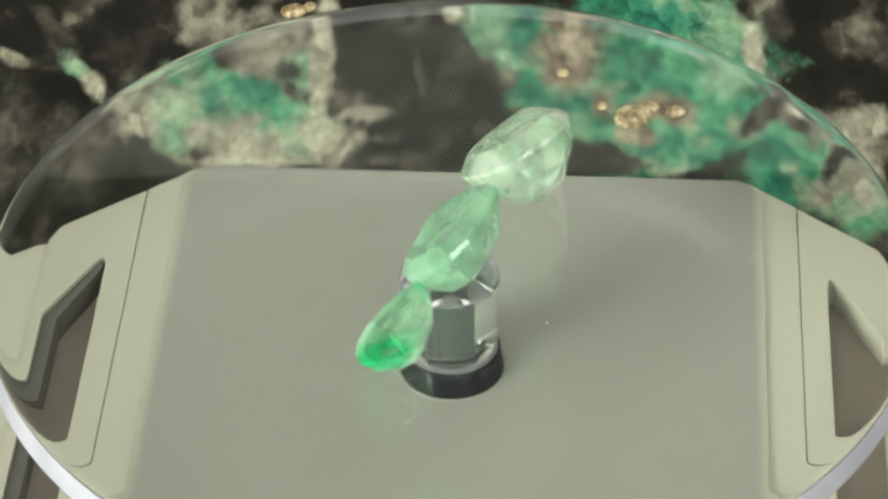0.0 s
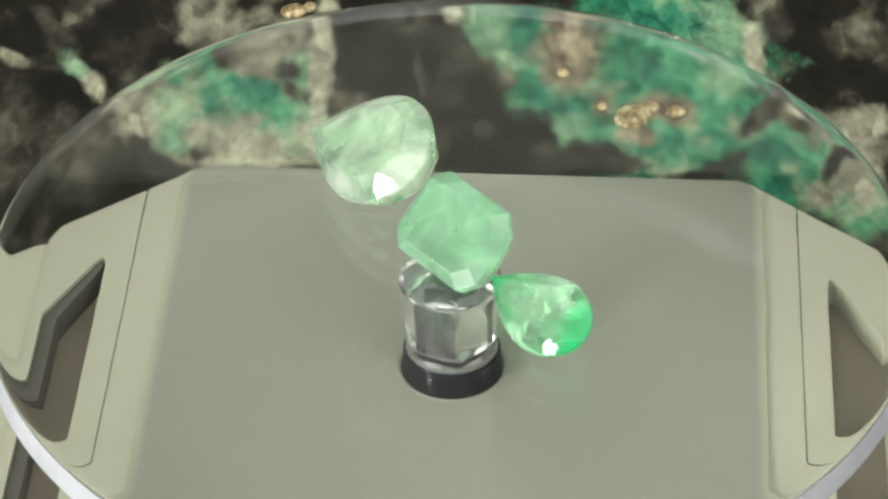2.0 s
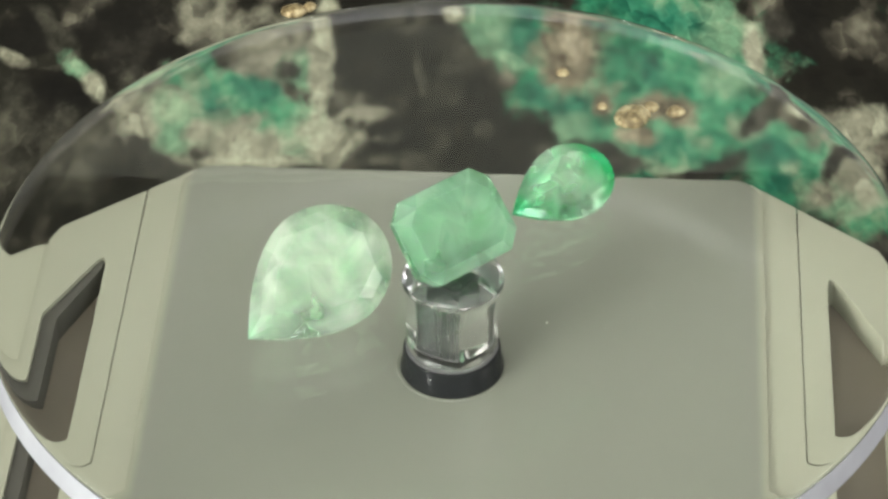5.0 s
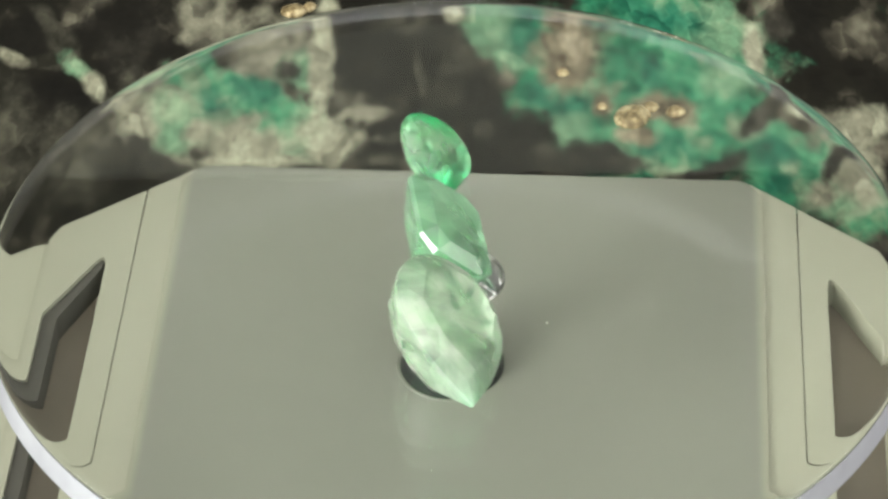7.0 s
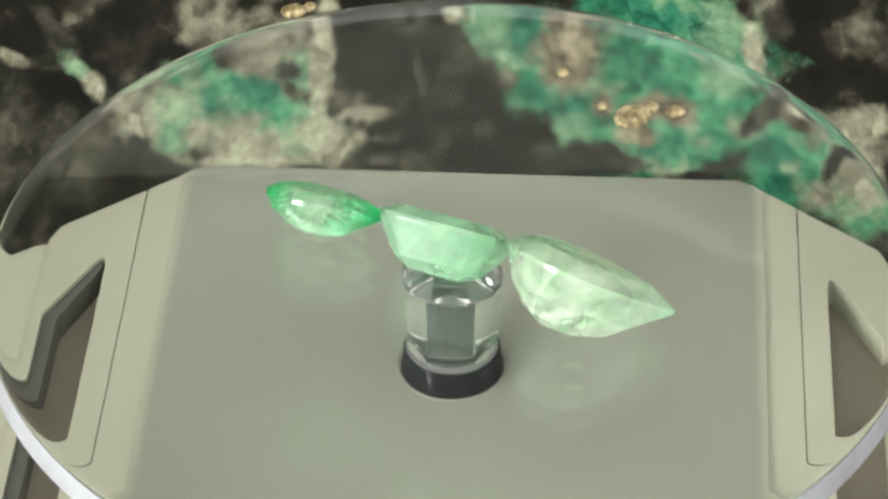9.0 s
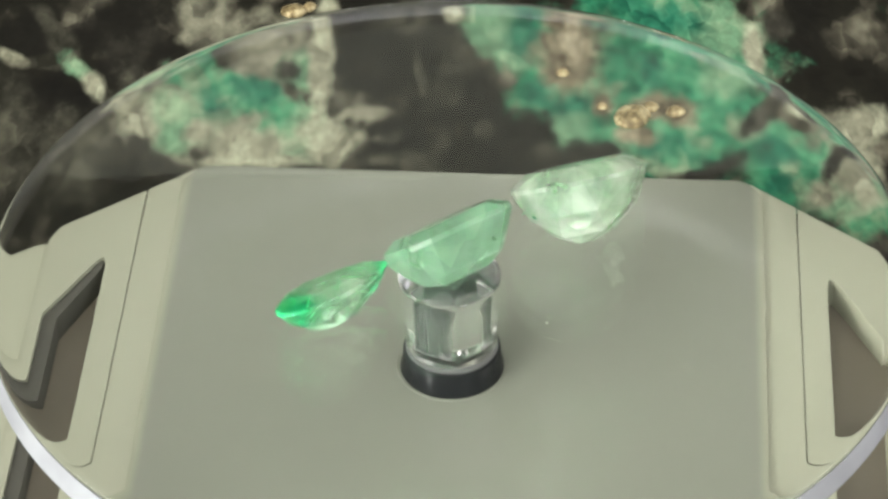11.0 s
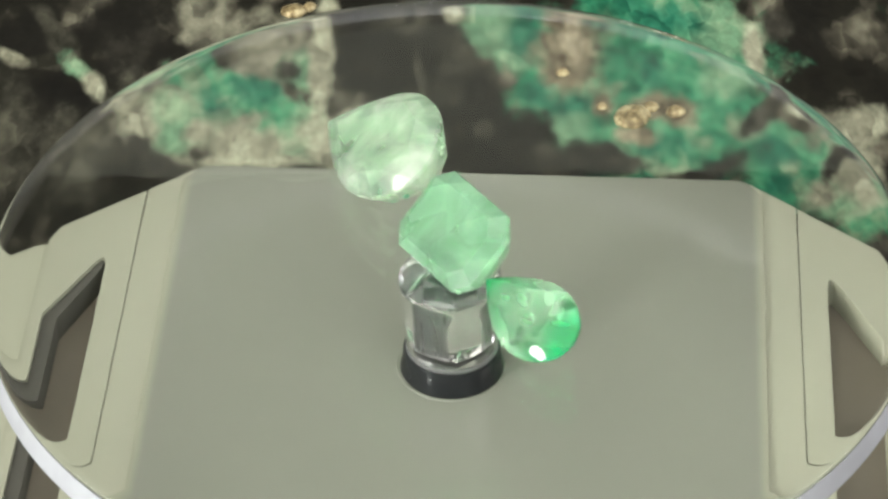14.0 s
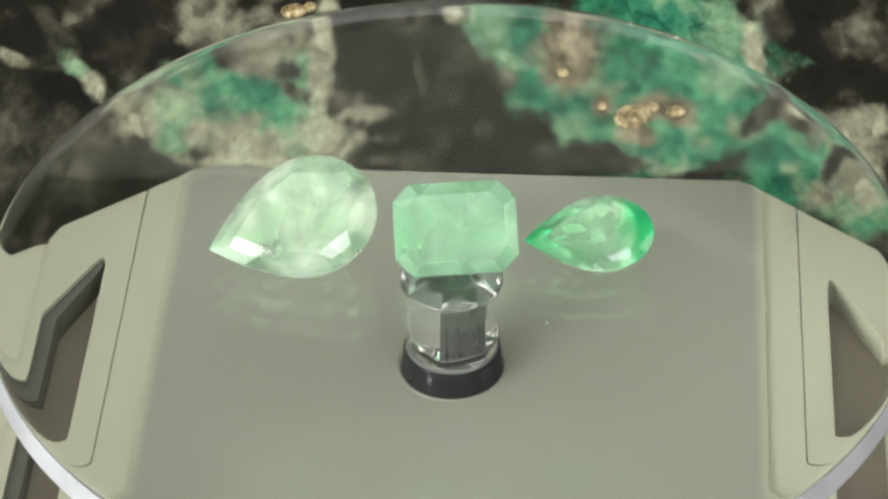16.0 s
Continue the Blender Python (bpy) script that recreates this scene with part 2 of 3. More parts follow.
def stone():
    m, nt, b = material("emerald_matrix_stone")
    tc = nt.nodes.new("ShaderNodeTexCoord")
    flat = nt.nodes.new("ShaderNodeVectorMath")
    flat.operation = "MULTIPLY"
    nt.links.new(tc.outputs["Object"], flat.inputs[0])
    flat.inputs[1].default_value = (1, 1, 0)
    grain = nt.nodes.new("ShaderNodeVectorMath")
    grain.operation = "MULTIPLY"
    nt.links.new(flat.outputs[0], grain.inputs[0])
    grain.inputs[1].default_value = (1, 0.6, 0)
    p = grain.outputs[0]
    mid = noise_tex(nt, p, 120, 3, 0.5)
    fine = noise_tex(nt, p, 330, 2, 0.5)
    broad = noise_tex(nt, p, 45, 4, 0.6)
    # a gentle swirl breaks the straight cell edges
    swirl = node(nt, "ShaderNodeTexNoise", Scale=330.0, Detail=3.0)
    nt.links.new(p, swirl.inputs["Vector"])
    push = nt.nodes.new("ShaderNodeVectorMath")
    push.operation = "MULTIPLY_ADD"
    nt.links.new(swirl.outputs["Color"], push.inputs[0])
    push.inputs[1].default_value = (0.0022, 0.0022, 0)
    nt.links.new(p, push.inputs[2])
    shards = None
    for scale in (190.0, 420.0):
        cell = node(nt, "ShaderNodeTexVoronoi", Scale=scale)
        nt.links.new(push.outputs[0], cell.inputs["Vector"])
        one = nt.nodes.new("ShaderNodeSeparateXYZ")
        nt.links.new(cell.outputs["Color"], one.inputs[0])
        shards = one.outputs["X"] if shards is None else maths(nt, "ADD", maths(nt, "MULTIPLY", shards, 0.6), maths(nt, "MULTIPLY", one.outputs["X"], 0.4))
    fine = maths(nt, "ADD", maths(nt, "MULTIPLY", fine, 0.6), maths(nt, "MULTIPLY", shards, 0.4))
    mid = maths(nt, "ADD", maths(nt, "MULTIPLY", mid, 0.86), maths(nt, "MULTIPLY", shards, 0.14))
    rough_rim = noise_tex(nt, p, 190, 3, 0.55)
    ragged = maths(nt, "ADD", maths(nt, "MULTIPLY", maths(nt, "SUBTRACT", rough_rim, 0.5), 2.5), maths(nt, "MULTIPLY", maths(nt, "SUBTRACT", shards, 0.5), 0.55))
    col = ramp(nt, mid, [(0.30, (0.005, 0.004, 0.003)), (0.52, (0.011, 0.010, 0.007)), (0.60, (0.055, 0.050, 0.037)), (0.72, (0.20, 0.19, 0.14))])
    # outside the seen stretch the same stone goes on by chance
    far = smooth(nt, broad, 0.56, 0.62)
    edge = nt.nodes.new("ShaderNodeVectorMath")
    edge.operation = "LENGTH"
    nt.links.new(flat.outputs[0], edge.inputs[0])
    far = maths(nt, "MULTIPLY", far, smooth(nt, edge.outputs["Value"], 0.11, 0.14))
    green = ramp(nt, fine, [(0.28, (0.009, 0.10, 0.053)), (0.45, (0.034, 0.205, 0.108)), (0.6, (0.085, 0.29, 0.155)), (0.75, (0.21, 0.34, 0.20))])
    blend = smooth(nt, noise_tex(nt, p, 170, 3, 0.5, 0.6), 0.49, 0.68, 0.0, 0.85)
    green = mix(nt, blend, green, ramp(nt, fine, [(0.3, (0.11, 0.155, 0.095)), (0.7, (0.29, 0.345, 0.23))]))
    grey = ramp(nt, fine, [(0.3, (0.09, 0.087, 0.066)), (0.5, (0.175, 0.17, 0.125)), (0.7, (0.26, 0.255, 0.19))])
    cream = ramp(nt, fine, [(0.28, (0.15, 0.145, 0.105)), (0.5, (0.31, 0.31, 0.225)), (0.7, (0.47, 0.48, 0.35))])
    tan = ramp(nt, fine, [(0.3, (0.09, 0.072, 0.048)), (0.5, (0.21, 0.18, 0.12)), (0.7, (0.36, 0.32, 0.225))])
    col = mix(nt, far, col, green)
    night = ramp(nt, mid, [(0.3, (0.004, 0.0035, 0.003)), (0.55, (0.010, 0.009, 0.007)), (0.75, (0.036, 0.033, 0.026))])
    olive = ramp(nt, fine, [(0.3, (0.018, 0.017, 0.012)), (0.5, (0.046, 0.044, 0.033)), (0.7, (0.09, 0.088, 0.064))])
    band = ramp(nt, fine, [(0.3, (0.014, 0.013, 0.011)), (0.5, (0.030, 0.028, 0.022)), (0.7, (0.075, 0.071, 0.055))])
    pale = ramp(nt, fine, [(0.3, (0.10, 0.21, 0.125)), (0.5, (0.17, 0.31, 0.185)), (0.7, (0.30, 0.41, 0.26))])
    teal = ramp(nt, fine, [(0.3, (0.006, 0.075, 0.045)), (0.5, (0.018, 0.145, 0.086)), (0.7, (0.055, 0.23, 0.135))])
    for name, soft, tone in (("dark", 0.45, night), ("olive", 0.6, olive), ("grey", 0.5, grey), ("green", 0.42, green), ("pale", 0.55, pale),
                             ("cream", 0.5, cream), ("teal", 0.6, teal), ("band", 0.5, band), ("tan", 0.55, tan)):
        col = mix(nt, mineral(nt, name, ragged, soft), col, tone)
    nt.links.new(col, b.inputs["Base Color"])
    b.inputs["Roughness"].default_value = 0.6
    b.inputs["Specular IOR Level"].default_value = 0.12
    grit = noise_tex(nt, p, 560, 3, 0.6)
    col = mix(nt, smooth(nt, grit, 0.35, 0.7, 0.28, 0.0), col, (0.004, 0.004, 0.003))
    nt.links.new(col, b.inputs["Base Color"])
    bump(nt, b, mid, 0.3, 0.002)
    return m


STONE = stone()


# ---------------------------------------------------------------- mesh helpers
def mesh_of(name, bm, mat, flat=True):
    me = bpy.data.meshes.new(name)
    bm.normal_update()
    bm.to_mesh(me)
    bm.free()
    me.materials.append(mat)
    if not flat:
        for poly in me.polygons:
            poly.use_smooth = True
    return me


def part(name, bm, mat, parent=None, label="", flat=True):
    ob = new(name, mesh_of(name, bm, mat, flat))
    if parent is not None:
        ob.parent = parent
    if label:
        ob["label"] = label
    return ob


def bevel(bm, width, segments=2, angle=35):
    edges = [e for e in bm.edges if len(e.link_faces) == 2 and e.calc_face_angle(0) > radians(angle)]
    bmesh.ops.bevel(bm, geom=edges, offset=width, segments=segments, affect="EDGES", profile=0.5, clamp_overlap=True)


def box(x0, x1, y0, y1, z0, z1):
    bm = bmesh.new()
    bmesh.ops.create_cube(bm, size=1)
    for v in bm.verts:
        v.co = ((x0 + x1) / 2 + v.co.x * (x1 - x0), (y0 + y1) / 2 + v.co.y * (y1 - y0), (z0 + z1) / 2 + v.co.z * (z1 - z0))
    return bm


def rounded(points, radii, steps=6):
    """A polygon with its corners rounded."""
    out = []
    n = len(points)
    for i, (p, r) in enumerate(zip(points, radii)):
        p, a, b = Vector(p), Vector(points[i - 1]), Vector(points[(i + 1) % n])
        u, w = (a - p).normalized(), (b - p).normalized()
        half = math.acos(max(-1, min(1, u.dot(w)))) / 2
        cut = min(r / math.tan(half), 0.45 * (a - p).length, 0.45 * (b - p).length)
        s, e = p + u * cut, p + w * cut
        for k in range(steps + 1):
            t = k / steps
            out.append(((1 - t) ** 2 * s + 2 * t * (1 - t) * p + t * t * e)[:])
    return out


def plate(outline, z0, z1, holes=(), edge=0.0, segments=3):
    """A flat piece of that outline, with holes through it."""
    bm = bmesh.new()
    for loop in (outline, *holes):
        vs = [bm.verts.new((x, y, z1)) for x, y in loop]
        for i in range(len(vs)):
            bm.edges.new((vs[i - 1], vs[i]))
    bmesh.ops.triangle_fill(bm, use_beauty=True, use_dissolve=False, edges=bm.edges[:])
    for f in bm.faces:
        if f.normal.z < 0:
            f.normal_flip()
    got = bmesh.ops.extrude_face_region(bm, geom=bm.faces[:])
    for v in got["geom"]:
        if isinstance(v, bmesh.types.BMVert):
            v.co.z = z0
    bmesh.ops.recalc_face_normals(bm, faces=bm.faces[:])
    if edge:
        rim = [e for e in bm.edges if len(e.link_faces) == 2 and e.calc_face_angle(0) > radians(60)
               and all(abs(v.co.z - z1) < 1e-7 for v in e.verts)]
        bmesh.ops.bevel(bm, geom=rim, offset=edge, segments=segments, affect="EDGES", profile=0.5, clamp_overlap=True)
    return bm


def lathe(profile, steps):
    """A closed solid turned about z from (radius, height) pairs; a radius of 0 closes it on the axis."""
    bm = bmesh.new()
    rings = []
    for r, z in profile:
        if r < 1e-9:
            rings.append([bm.verts.new((0, 0, z))])
        else:
            rings.append([bm.verts.new((r * math.cos(2 * math.pi * i / steps), r * math.sin(2 * math.pi * i / steps), z))
                          for i in range(steps)])
    for a, b in zip(rings, rings[1:]):
        for i in range(steps):
            j = (i + 1) % steps
            if len(a) == 1:
                bm.faces.new((a[0], b[i], b[j]))
            elif len(b) == 1:
                bm.faces.new((a[i], b[0], a[j]))
            else:
                bm.faces.new((a[i], b[i], b[j], a[j]))
    bmesh.ops.recalc_face_normals(bm, faces=bm.faces[:])
    return bm


def arc(cx, cz, r, start, end, steps):
    return [(cx + r * math.cos(radians(start + (end - start) * k / steps)), cz + r * math.sin(radians(start + (end - start) * k / steps)))
            for k in range(steps + 1)]


# ---------------------------------------------------------------- the room
def room():
    # unseen room; its low dark ceiling keeps the disc's front reflection dark
    lo, hi, roof, floor = -1.4, 1.4, 1.108, -0.9
    for name, dims, mat in (("wall_west", (lo - 0.1, lo, lo, hi, floor, roof), PAINT), ("wall_east", (hi, hi + 0.1, lo, hi, floor, roof), PAINT),
                            ("wall_north", (lo - 0.1, hi + 0.1, hi, hi + 0.1, floor, roof), PAINT),
                            ("wall_south", (lo - 0.1, hi + 0.1, lo - 0.1, lo, floor, roof), PAINT),
                            ("floor", (lo, hi, lo, hi, floor - 0.1, floor), DIM_PAINT), ("ceiling", (lo, hi, lo, hi, roof, roof + 0.1), DIM_PAINT)):
        tagged(part(name, box(*dims), mat), "unseen plain painted surface added to close the room round the counter", name.split("_")[0], kind="structure")


def stone_counter():
    xs = [-600, -596] + list(range(-590, -80, 34)) + [k * 0.8 for k in range(-95, 96)] + list(range(84, 591, 34)) + [596, 600]
    ys = [-450, -446] + list(range(-440, 26, 31)) + [30 + k * 0.9 for k in range(80)] + list(range(110, 691, 29)) + [696, 700]
    verts = [(x * MM, y * MM, -0.004 if x in (xs[0], xs[-1]) or y in (ys[0], ys[-1]) else 0.0) for y in ys for x in xs]
    w, h = len(xs), len(ys)
    quads = [(j * w + i, j * w + i + 1, (j + 1) * w + i + 1, (j + 1) * w + i) for j in range(h - 1) for i in range(w - 1)]
    rim = list(range(w)) + [j * w + w - 1 for j in range(1, h)] + [(h - 1) * w + i for i in range(w - 2, -1, -1)] + [j * w for j in range(h - 2, 0, -1)]
    low = len(verts)
    verts += [(verts[k][0], verts[k][1], -0.03) for k in rim]
    count = len(rim)
    quads += [(rim[k], low + k, low + (k + 1) % count, rim[(k + 1) % count]) for k in range(count)]
    quads.append(tuple(low + k for k in range(count - 1, -1, -1)))
    me = bpy.data.meshes.new("stone_counter")
    me.from_pydata(verts, [], quads)
    me.materials.append(STONE)
    mineral_fields(me)
    slab = tagged(new("stone_counter", me), "polished black stone counter with cream veins and green crystal patches", "stone slab", kind="structure")
    # golden grains grown in the stone
    grow = random.Random(5)
    for x, y, long, wide, turn in ((25.6, 67.2, 3.1, 2.5, 48), (28.3, 69.2, 1.3, 1.0, 20), (31.8, 68.2, 1.5, 1.2, 20), (21.5, 69.5, 0.8, 0.6, 0),
                                   (-22.9, 96.2, 2.0, 1.6, 10), (-20.7, 97.0, 1.3, 0.9, 40), (16.2, 77.6, 1.0, 0.7, 0)):
        bm = bmesh.new()
        bmesh.ops.create_icosphere(bm, subdivisions=2, radius=1)
        for v in bm.verts:
            k = 1 + grow.uniform(-0.05, 0.05)
            v.co = Vector((v.co.x * long * k, v.co.y * wide * k, v.co.z * 0.9 * k)) * MM
        grain = part("pyrite_grain", bm, GOLD, slab, "golden metallic pyrite grain", flat=False)
        grain.matrix_basis = pose(x * MM, y * MM, 0.0001, 0, 0, turn)


# ---------------------------------------------------------------- turntable
BASE_TURN = -3.57
BASE_TOP = 0.0130


def mm(points):
    return [(x * MM, y * MM) for x, y in points]


def turntable_base():
    base = tagged(new("turntable_base"), "warm grey plastic turntable base with side cut-outs standing on stone", "turntable base")
    base.matrix_basis = pose(0.0006, 0.00085, 0, 0, 0, BASE_TURN)
    # the closed tray under the top pieces
    tray = rounded(mm([(-35, 36), (35, 36), (53, 21.7), (55, 17), (55, -52), (45, -64), (-45, -64), (-55, -52), (-55, 17), (-53, 21.7)]),
                   [0.003] * 10, 4)
    part("tray", plate(tray, 0.0, BASE_TOP - 0.0040), PAN, base, "brown grey tray floor")
    core = rounded(mm([(-34, 34.5), (34, 34.5), (43.6, 26), (43.6, -60), (-43.6, -60), (-43.6, 26)]), [0.003] * 6, 4)
    part("core", plate(core, BASE_TOP - 0.0040, BASE_TOP - 0.00046), JOINT, base, "dark joint core")
    cover = rounded(mm([(-35.7, 37.0), (35.7, 37.0), (41.95, 31.95), (41.95, -62), (-41.95, -62), (-41.95, 31.95)]),
                    [0.004, 0.004, 0.0002, 0.004, 0.004, 0.0002], 6)
    part("cover", plate(cover, BASE_TOP - 0.0012, BASE_TOP, edge=0.0004), COVER, base, "warm grey cover plate")
    panel = rounded(mm([(-35.4, 36.85), (35.4, 36.85), (37.7, 34), (37.3, -60), (-37.3, -60), (-37.7, 34)]),
                    [0.003, 0.003, 0.004, 0.004, 0.004, 0.004], 6)
    part("panel", plate(panel, BASE_TOP, BASE_TOP + 0.0004, edge=0.0003), PANEL, base, "smooth grey satin panel")
    bm = bmesh.new()
    bmesh.ops.create_icosphere(bm, subdivisions=1, radius=0.15 * MM)
    speck = part("dust_speck", bm, PAINT, base, "pale speck of dust")
    speck.location = (10.7 * MM, 7.3 * MM, BASE_TOP + 0.0005)
    ring = [(6.50, 0.30), (6.58, 0.50), (6.72, 0.50), (6.85, 0.30)]
    collar = lathe([(a * MM, BASE_TOP + z * MM) for a, z in ring + ring[:1]], 72)
    part("hub_collar", collar, PANEL, base, "thin raised ring round the hub", flat=False).location = (-0.0006, -0.00085, 0)
    for side in (-1, 1):
        outline = mm([(42.12, 31.8), (52.2, 23.8), (53.3, 21.0), (53.3, -52), (46, -63), (42.12, -63)])
        hole = mm([(45.45, 19.7), (52.0, 6.6), (52.0, -40), (45.45, -46)])
        outline = [(side * x, y) for x, y in rounded(outline, [0.0002, 0.002, 0.0008, 0.004, 0.003, 0.001], 5)]
        hole = [(side * x, y) for x, y in rounded(hole, [0.0009, 0.0012, 0.002, 0.002], 4)]
        shade_strip = [(45.7, 18.8), (51.95, 6.5), (51.95, -40), (50.2, -40), (50.2, 6.3), (46.0, 16.2)]
        shade_strip = [(side * x * MM, y * MM) for x, y in shade_strip]
        skirt = bmesh.new()
        ends = [[skirt.verts.new((side * x * MM, y * MM, z)) for x, z in
                 ((53.0, 0.0), (53.0, BASE_TOP - 0.00035), (55.0, BASE_TOP - 0.0008), (60.5, BASE_TOP - 0.0035), (62.5, BASE_TOP - 0.0065), (62.5, 0.0))]
                for y in (-50, 21.3)]
        skirt.faces.new(ends[0])
        skirt.faces.new(ends[1])
        for a in range(6):
            skirt.faces.new((ends[0][a - 1], ends[0][a], ends[1][a], ends[1][a - 1]))
        bmesh.ops.recalc_face_normals(skirt, faces=skirt.faces[:])
        bevel(skirt, 0.0008, 3, 12)
        part("side_skirt", skirt, COVER, base, "sloping outer skirt")
        # shade of the left cut-out's outer wall, put in as a dark strip
        if side < 0:
            part("cutout_shade", plate(shade_strip, BASE_TOP - 0.0040, BASE_TOP - 0.0005), WALL_SHADE, base, "dark strip standing in for shade in the cut-out")
        part("side_wing", plate(outline, BASE_TOP - 0.0040, BASE_TOP, [hole], edge=0.0006), COVER, base, "side wing with a long open cut-out")
    return base


def clear_disc():
    t, r, flare, wide, drop, small = 3.3, 55.0, 0.7, 2.5, 0.6, 0.3
    shoulder = [(r - wide + wide * math.sin(radians(a)), -drop + drop * math.cos(radians(a))) for a in range(0, 91, 9)]
    profile = [(0, 0), (18, 0), (36, 0), (48, 0)] + shoulder + arc(r + flare - small, -t + small, small, 12, -90, 5) + [(40, -t), (20, -t), (0, -t)]
    bm = lathe([(x * MM, z * MM) for x, z in profile], 160)
    disc = new("clear_disc")
    sheet = part("plate", bm, ACRYLIC, disc, "clear acrylic plate with a frosted cut edge", flat=False)
    sheet.data.materials.append(EDGE)
    for poly in sheet.data.polygons:
        poly.use_smooth = abs(poly.normal.z) < 0.99999
        if abs(poly.normal.z) < 0.45:
            poly.material_index = 1
    sheet.visible_shadow = False
    return tagged(disc, "round clear acrylic turntable plate with a polished rim", "display disc")


def pillar():
    post = tagged(new("support_pillar"), "clear acrylic pillar on a black hub beneath the disc", "pillar")
    top, foot, half = -3.72, -14.1, 2.2
    profile = [(0, top), (5.75, top)] + arc(5.75, top - 0.4, 0.4, 90, 0, 4)[1:] + [(6.12, top - 0.9), (5.9, top - 1.7), (5.72, top - 2.6), (5.66, top - 4)] \
        + arc(5.55 - 0.45, foot + 0.45, 0.45, 0, -90, 4) + [(0, foot)]
    bm = lathe([(a * MM, z * MM) for a, z in profile], 72)
    # the square bore inside the sleeve, which holds the shaft with a hair of air round it
    c = [[bm.verts.new((x * half * MM, y * half * MM, z * MM)) for x, y in ((-1, -1), (1, -1), (1, 1), (-1, 1))] for z in (foot + 0.3, top - 0.15)]
    bore = [bm.faces.new(c[0]), bm.faces.new(c[1][::-1])] + [bm.faces.new((c[0][k], c[1][k], c[1][k - 3], c[0][k - 3])) for k in range(4)]
    sleeve = part("sleeve", bm, PILLAR, post, "clear acrylic sleeve with a square bore", flat=False)
    for poly in sleeve.data.polygons[-6:]:
        poly.use_smooth = False
    sleeve.visible_shadow = False
    bm = box(-2.12 * MM, 2.12 * MM, -2.12 * MM, 2.12 * MM, (foot + 0.38) * MM, (top - 0.35) * MM)
    bevel(bm, 0.00008, 1)
    part("square_shaft", bm, STEEL, post, "square dark steel shaft")
    # added disc; its grey sets how bright the sleeve's foot reads
    part("washer", lathe([(a * MM, z * MM) for a, z in ((0, foot - 0.02), (5.5, foot - 0.02), (5.6, foot - 0.1), (5.6, foot - 0.2), (0, foot - 0.2))], 72),
         FOOT_GREY, post, "dark grey disc added under the sleeve", flat=False)
    # the clear sleeve leans a little on its hub
    lean = Matrix.Translation((0, 0, foot * MM)) @ Matrix.Rotation(radians(1.6), 4, (-math.sin(radians(168)), math.cos(radians(168)), 0)) @ Matrix.Translation((0, 0, -foot * MM))
    for piece in post.children:
        if piece.name.split(".")[0] in ("sleeve", "square_shaft"):
            piece.matrix_basis = lean @ Matrix.Translation((0, 0, 0.00022))
    h0, h1, hr = foot - 0.22, foot - 3.46, 5.9
    profile = [(0, h0), (hr - 0.3, h0), (hr, h0 - 0.3), (hr + 0.1, h1 + 1.2), (hr + 0.4, h1 + 0.25), (hr + 0.45, h1), (0, h1)]
    part("hub", lathe([(a * MM, z * MM) for a, z in profile], 72), HUB, post, "glossy black hub", flat=False)
    return post


# ---------------------------------------------------------------- gems
def facets(points):
    bm = bmesh.new()
    for q in points:
        bm.verts.new(q)
    bmesh.ops.convex_hull(bm, input=bm.verts[:])
    loose = [v for v in bm.verts if not v.link_faces]
    bmesh.ops.delete(bm, geom=loose, context="VERTS")
    bmesh.ops.dissolve_limit(bm, angle_limit=radians(2.5), verts=bm.verts[:], edges=bm.edges[:])
    bmesh.ops.recalc_face_normals(bm, faces=bm.faces[:])
    return bm


def pear_ring(length, width, count, scale, z, shift=0.0, keep=0.4, power=1.75, slide=0.0):
    out = []
    for i in range(count):
        a = (i + shift) / count * 2
        s = abs(a if a <= 1 else 2 - a)
        sign = 1 if a <= 1 else -1
        if s < 0.5:
            u = 1 - s / 0.5
            u = 1 - (1 - u) ** 1.25
            x, y = (1 - keep) * length * u, width / 2 * (1 - u ** power)
        else:
            b = (s - 0.5) / 0.5 * math.pi / 2
            x, y = -keep * length * math.sin(b), width / 2 * math.cos(b)
        out.append(Vector((x * scale + slide, sign * y * scale, z)) * MM)
    return out


def inclusions(gem_thing, seed, spots, mat, label):
    """Thin ragged flakes inside a gem: centre, half length and turn in millimetres and degrees."""
    chance = random.Random(seed)
    for x, y, z, size, turn in spots:
        bm = bmesh.new()
        bmesh.ops.create_icosphere(bm, subdivisions=2, radius=1)
        for v in bm.verts:
            k = 1 + chance.uniform(-0.35, 0.35)
            v.co = Vector((v.co.x * size * k, v.co.y * size * 0.42 * k, v.co.z * 0.10)) * MM
        flake = part("inclusion", bm, mat, gem_thing, label)
        flake.matrix_basis = pose(x * MM, y * MM, z * MM, chance.uniform(-50, 50), chance.uniform(-35, 35), turn)


def pear_gem(name, length, width, crown, depth, mat, label, count=16):
    pts = pear_ring(length, width, count * 2, 1.0, 0.25) + pear_ring(length, width, count * 2, 1.0, -0.25)
    pts += pear_ring(length, width, count, 0.86, crown * 0.62, 0.5)
    pts += pear_ring(length, width, count // 2, 0.70, crown, 0.0)
    pts += pear_ring(length, width, count // 2, 0.82, -depth * 0.47, 0.5)
    pts += pear_ring(length, width, count // 2, 0.46, -depth * 0.84, 0.0)
    pts += [Vector((x * length, 0, -depth)) * MM for x in (-0.06, 0.10)]
    thing = tagged(part(name, facets(pts), mat), label, "gemstone", group="gemstones on the disc")
    return thing


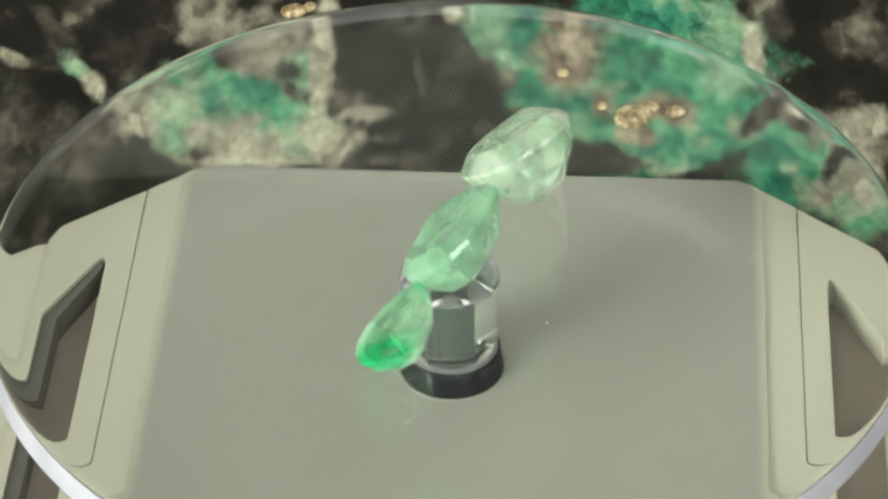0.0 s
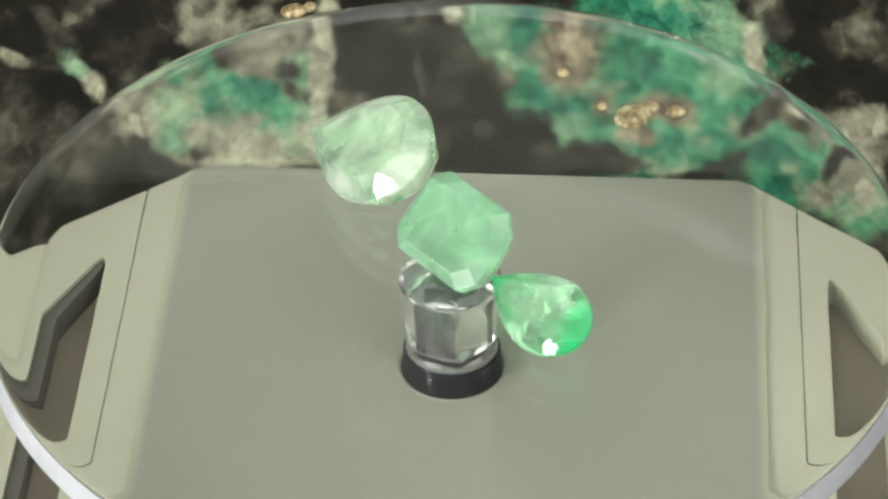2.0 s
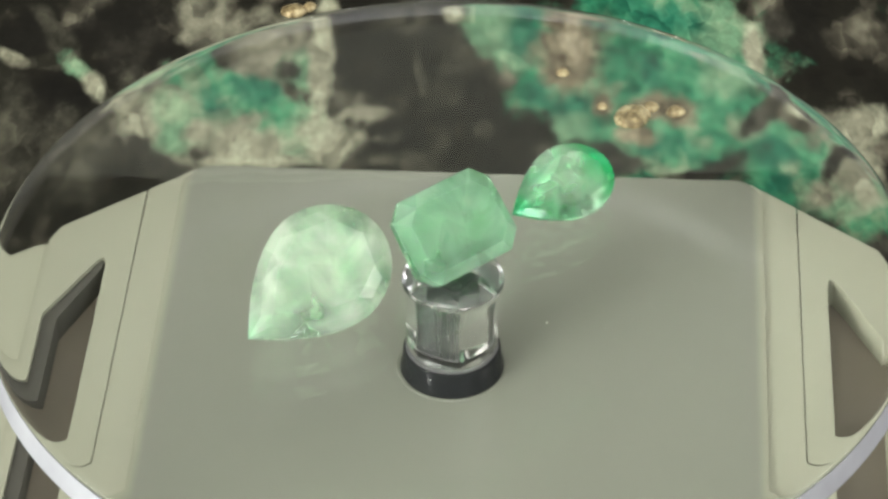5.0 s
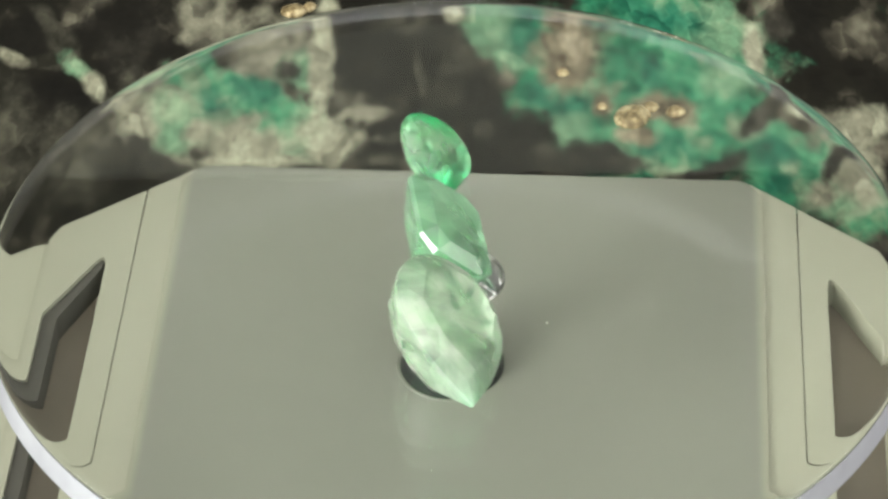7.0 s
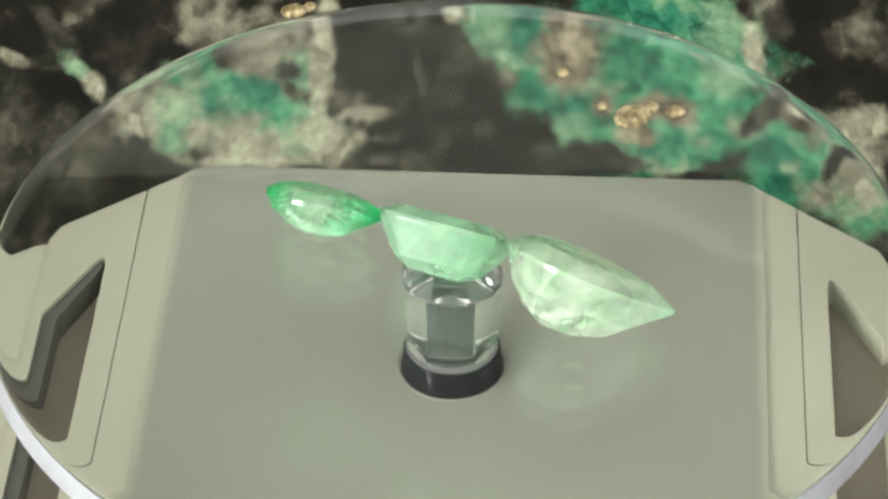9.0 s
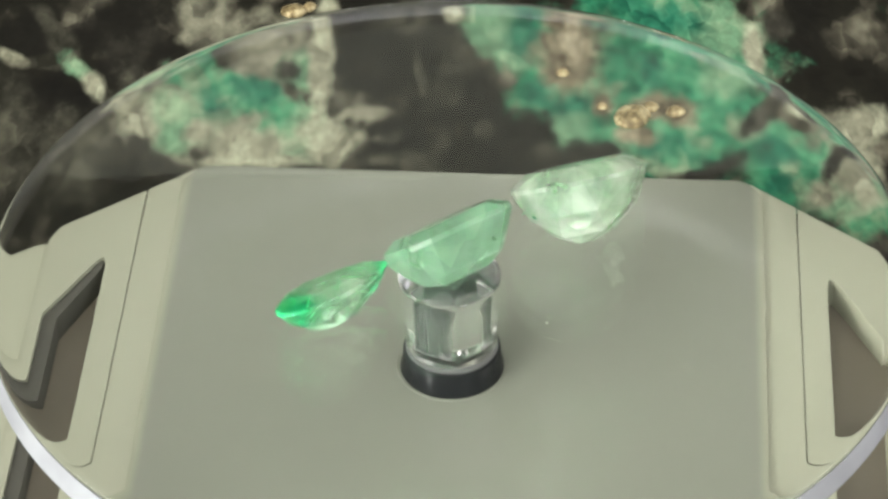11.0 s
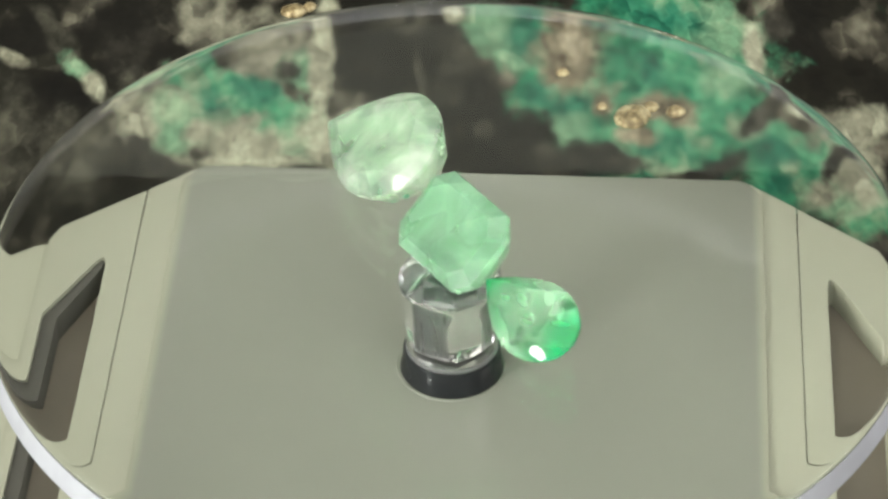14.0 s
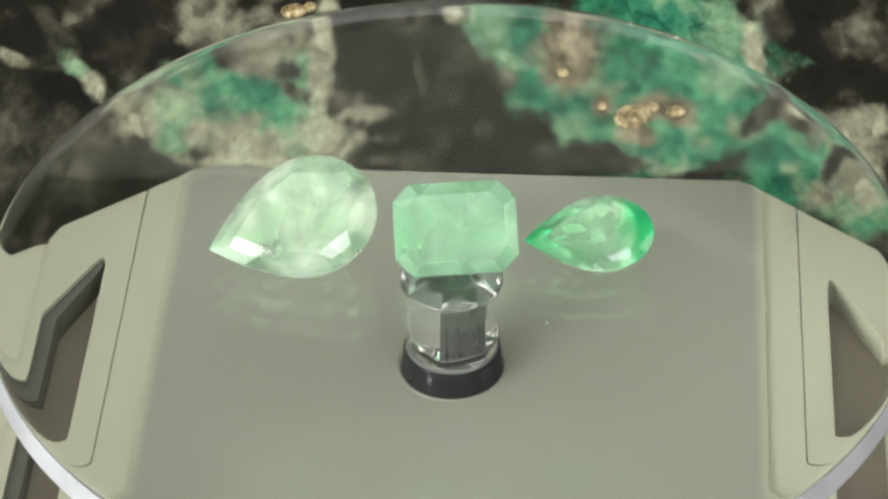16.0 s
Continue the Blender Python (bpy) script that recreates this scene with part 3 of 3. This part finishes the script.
def step_ring(long, wide, cut, z, aside=0.0):
    a, b = long / 2, wide / 2
    return [Vector((x, y + aside, z)) * MM for x, y in ((a - cut, b), (a, b - cut), (a, -b + cut), (a - cut, -b), (-a + cut, -b), (-a, -b + cut), (-a, b - cut), (-a + cut, b))]


def step_gem():
    long, wide = 14.5, 10.9
    # the crown is cut a little askew: thicker on one long side
    pts = step_ring(long, wide, 2.0, 0.85) + step_ring(long - 2.9, wide - 2.9, 1.7, 1.95)
    pts = [q + Vector((0, 0, 0.10 * q.y)) for q in pts] + step_ring(long, wide, 2.0, -0.3)
    pts += step_ring(long - 2.0, wide - 2.6, 1.6, -2.2, 0.4)
    pts += step_ring(long - 4.6, wide - 5.4, 1.1, -4.2, 0.5)
    pts += [Vector((x, 0.5, -5.2)) * MM for x in (-3.2, 3.2)]
    bm = facets(pts)
    worn = [e for e in bm.edges if max(v.co.z for v in e.verts) < -0.2 * MM]
    bmesh.ops.bevel(bm, geom=worn, offset=0.8 * MM, segments=3, affect="EDGES", profile=0.5, clamp_overlap=True)
    thing = tagged(part("octagonal_gem", bm, GEM_STEP), "cloudy mint green step-cut octagonal emerald lying on the disc", "gemstone",
                   group="gemstones on the disc")
    for poly in thing.data.polygons:
        poly.use_smooth = poly.normal.z < -0.1
    return thing


room()
stone_counter()
turntable_base()
DISC = clear_disc()
POST = pillar()
BIG = pear_gem("pear_gem", 20.63, 14.75, 1.9, 7.5, GEM_PALE, "large pale mint pear-cut emerald lying on the disc")
SMALL = pear_gem("pear_gem", 15.35, 9.53, 1.3, 4.2, GEM_DEEP, "small pear-cut emerald with a vivid green round end on the disc")
STEP = step_gem()
inclusions(BIG, 3, [(-2.5, 1.5, -0.6, 2.4, 20), (2.2, -1.8, -1.0, 2.8, 15), (5.5, 0.6, -0.6, 2.0, -10), (0.5, 3.6, -1.2, 1.8, 5), (-4.6, -2.6, -1.5, 1.6, 60),
                    (-1.0, -4.2, -1.4, 1.7, 10), (3.6, 2.2, -2.2, 1.5, 30)], VEIL, "milky white feather inside the stone")
inclusions(BIG, 8, [(-5.8, 1.8, -3.0, 1.3, 40), (-4.4, 4.2, -2.6, 1.0, -20), (-3.0, 2.4, -4.6, 1.3, 10), (-1.2, 4.4, -3.2, 1.1, 60), (-5.6, -1.6, -3.0, 1.0, 80),
                    (0.8, 3.2, -4.0, 1.0, 0), (1.8, -0.6, -0.2, 0.5, 15), (-2.6, -3.8, -3.6, 1.0, 30), (-0.4, 0.4, -6.0, 0.9, 50)], MOSS, "dark green crystal inside the stone")
inclusions(STEP, 5, [(-3.0, 1.2, -0.8, 2.2, 10), (2.6, -1.4, -0.6, 2.4, -15), (0.4, 2.4, -1.4, 1.6, 30), (4.2, 1.8, -1.0, 1.3, 0)], VEIL, "milky white feather inside the stone")
inclusions(STEP, 6, [(1.2, 1.0, -1.8, 0.8, 50), (-4.0, -1.6, -1.4, 0.5, 0)], MOSS, "dark green crystal inside the stone")
inclusions(SMALL, 7, [(0.6, 0.8, -0.6, 1.0, 10), (3.2, -0.8, -0.5, 1.2, -8), (-2.8, -1.4, -0.6, 0.8, 40), (5.2, 0.2, -0.3, 0.8, 0)], VEIL, "milky white feather inside the stone")
inclusions(SMALL, 9, [(-1.2, 1.4, -1.0, 0.5, 30), (1.6, 0.2, -1.4, 0.4, 70)], MOSS, "dark green crystal inside the stone")


# ---------------------------------------------------------------- what turns
def motions():
    still = {DISC: pose(0, 0, 0), POST: pose(0, 0, 0),
             BIG: pose(7.88 * MM, 14.81 * MM, 6.12 * MM, -33.6, 16.2, 75.0),
             SMALL: pose(-6.56 * MM, -16.56 * MM, 3.75 * MM, -30.2, 0.7, 72.3),
             STEP: pose(0.25 * MM, -0.67 * MM, 4.81 * MM, -47.5, 0.2, 70.4)}
    times = [k * 0.5 for k in range(33)]
    for thing, m in still.items():
        walk(thing, [(t, pose(0, 0, TOP, 0, 0, TURN * t) @ m) for t in times])


motions()
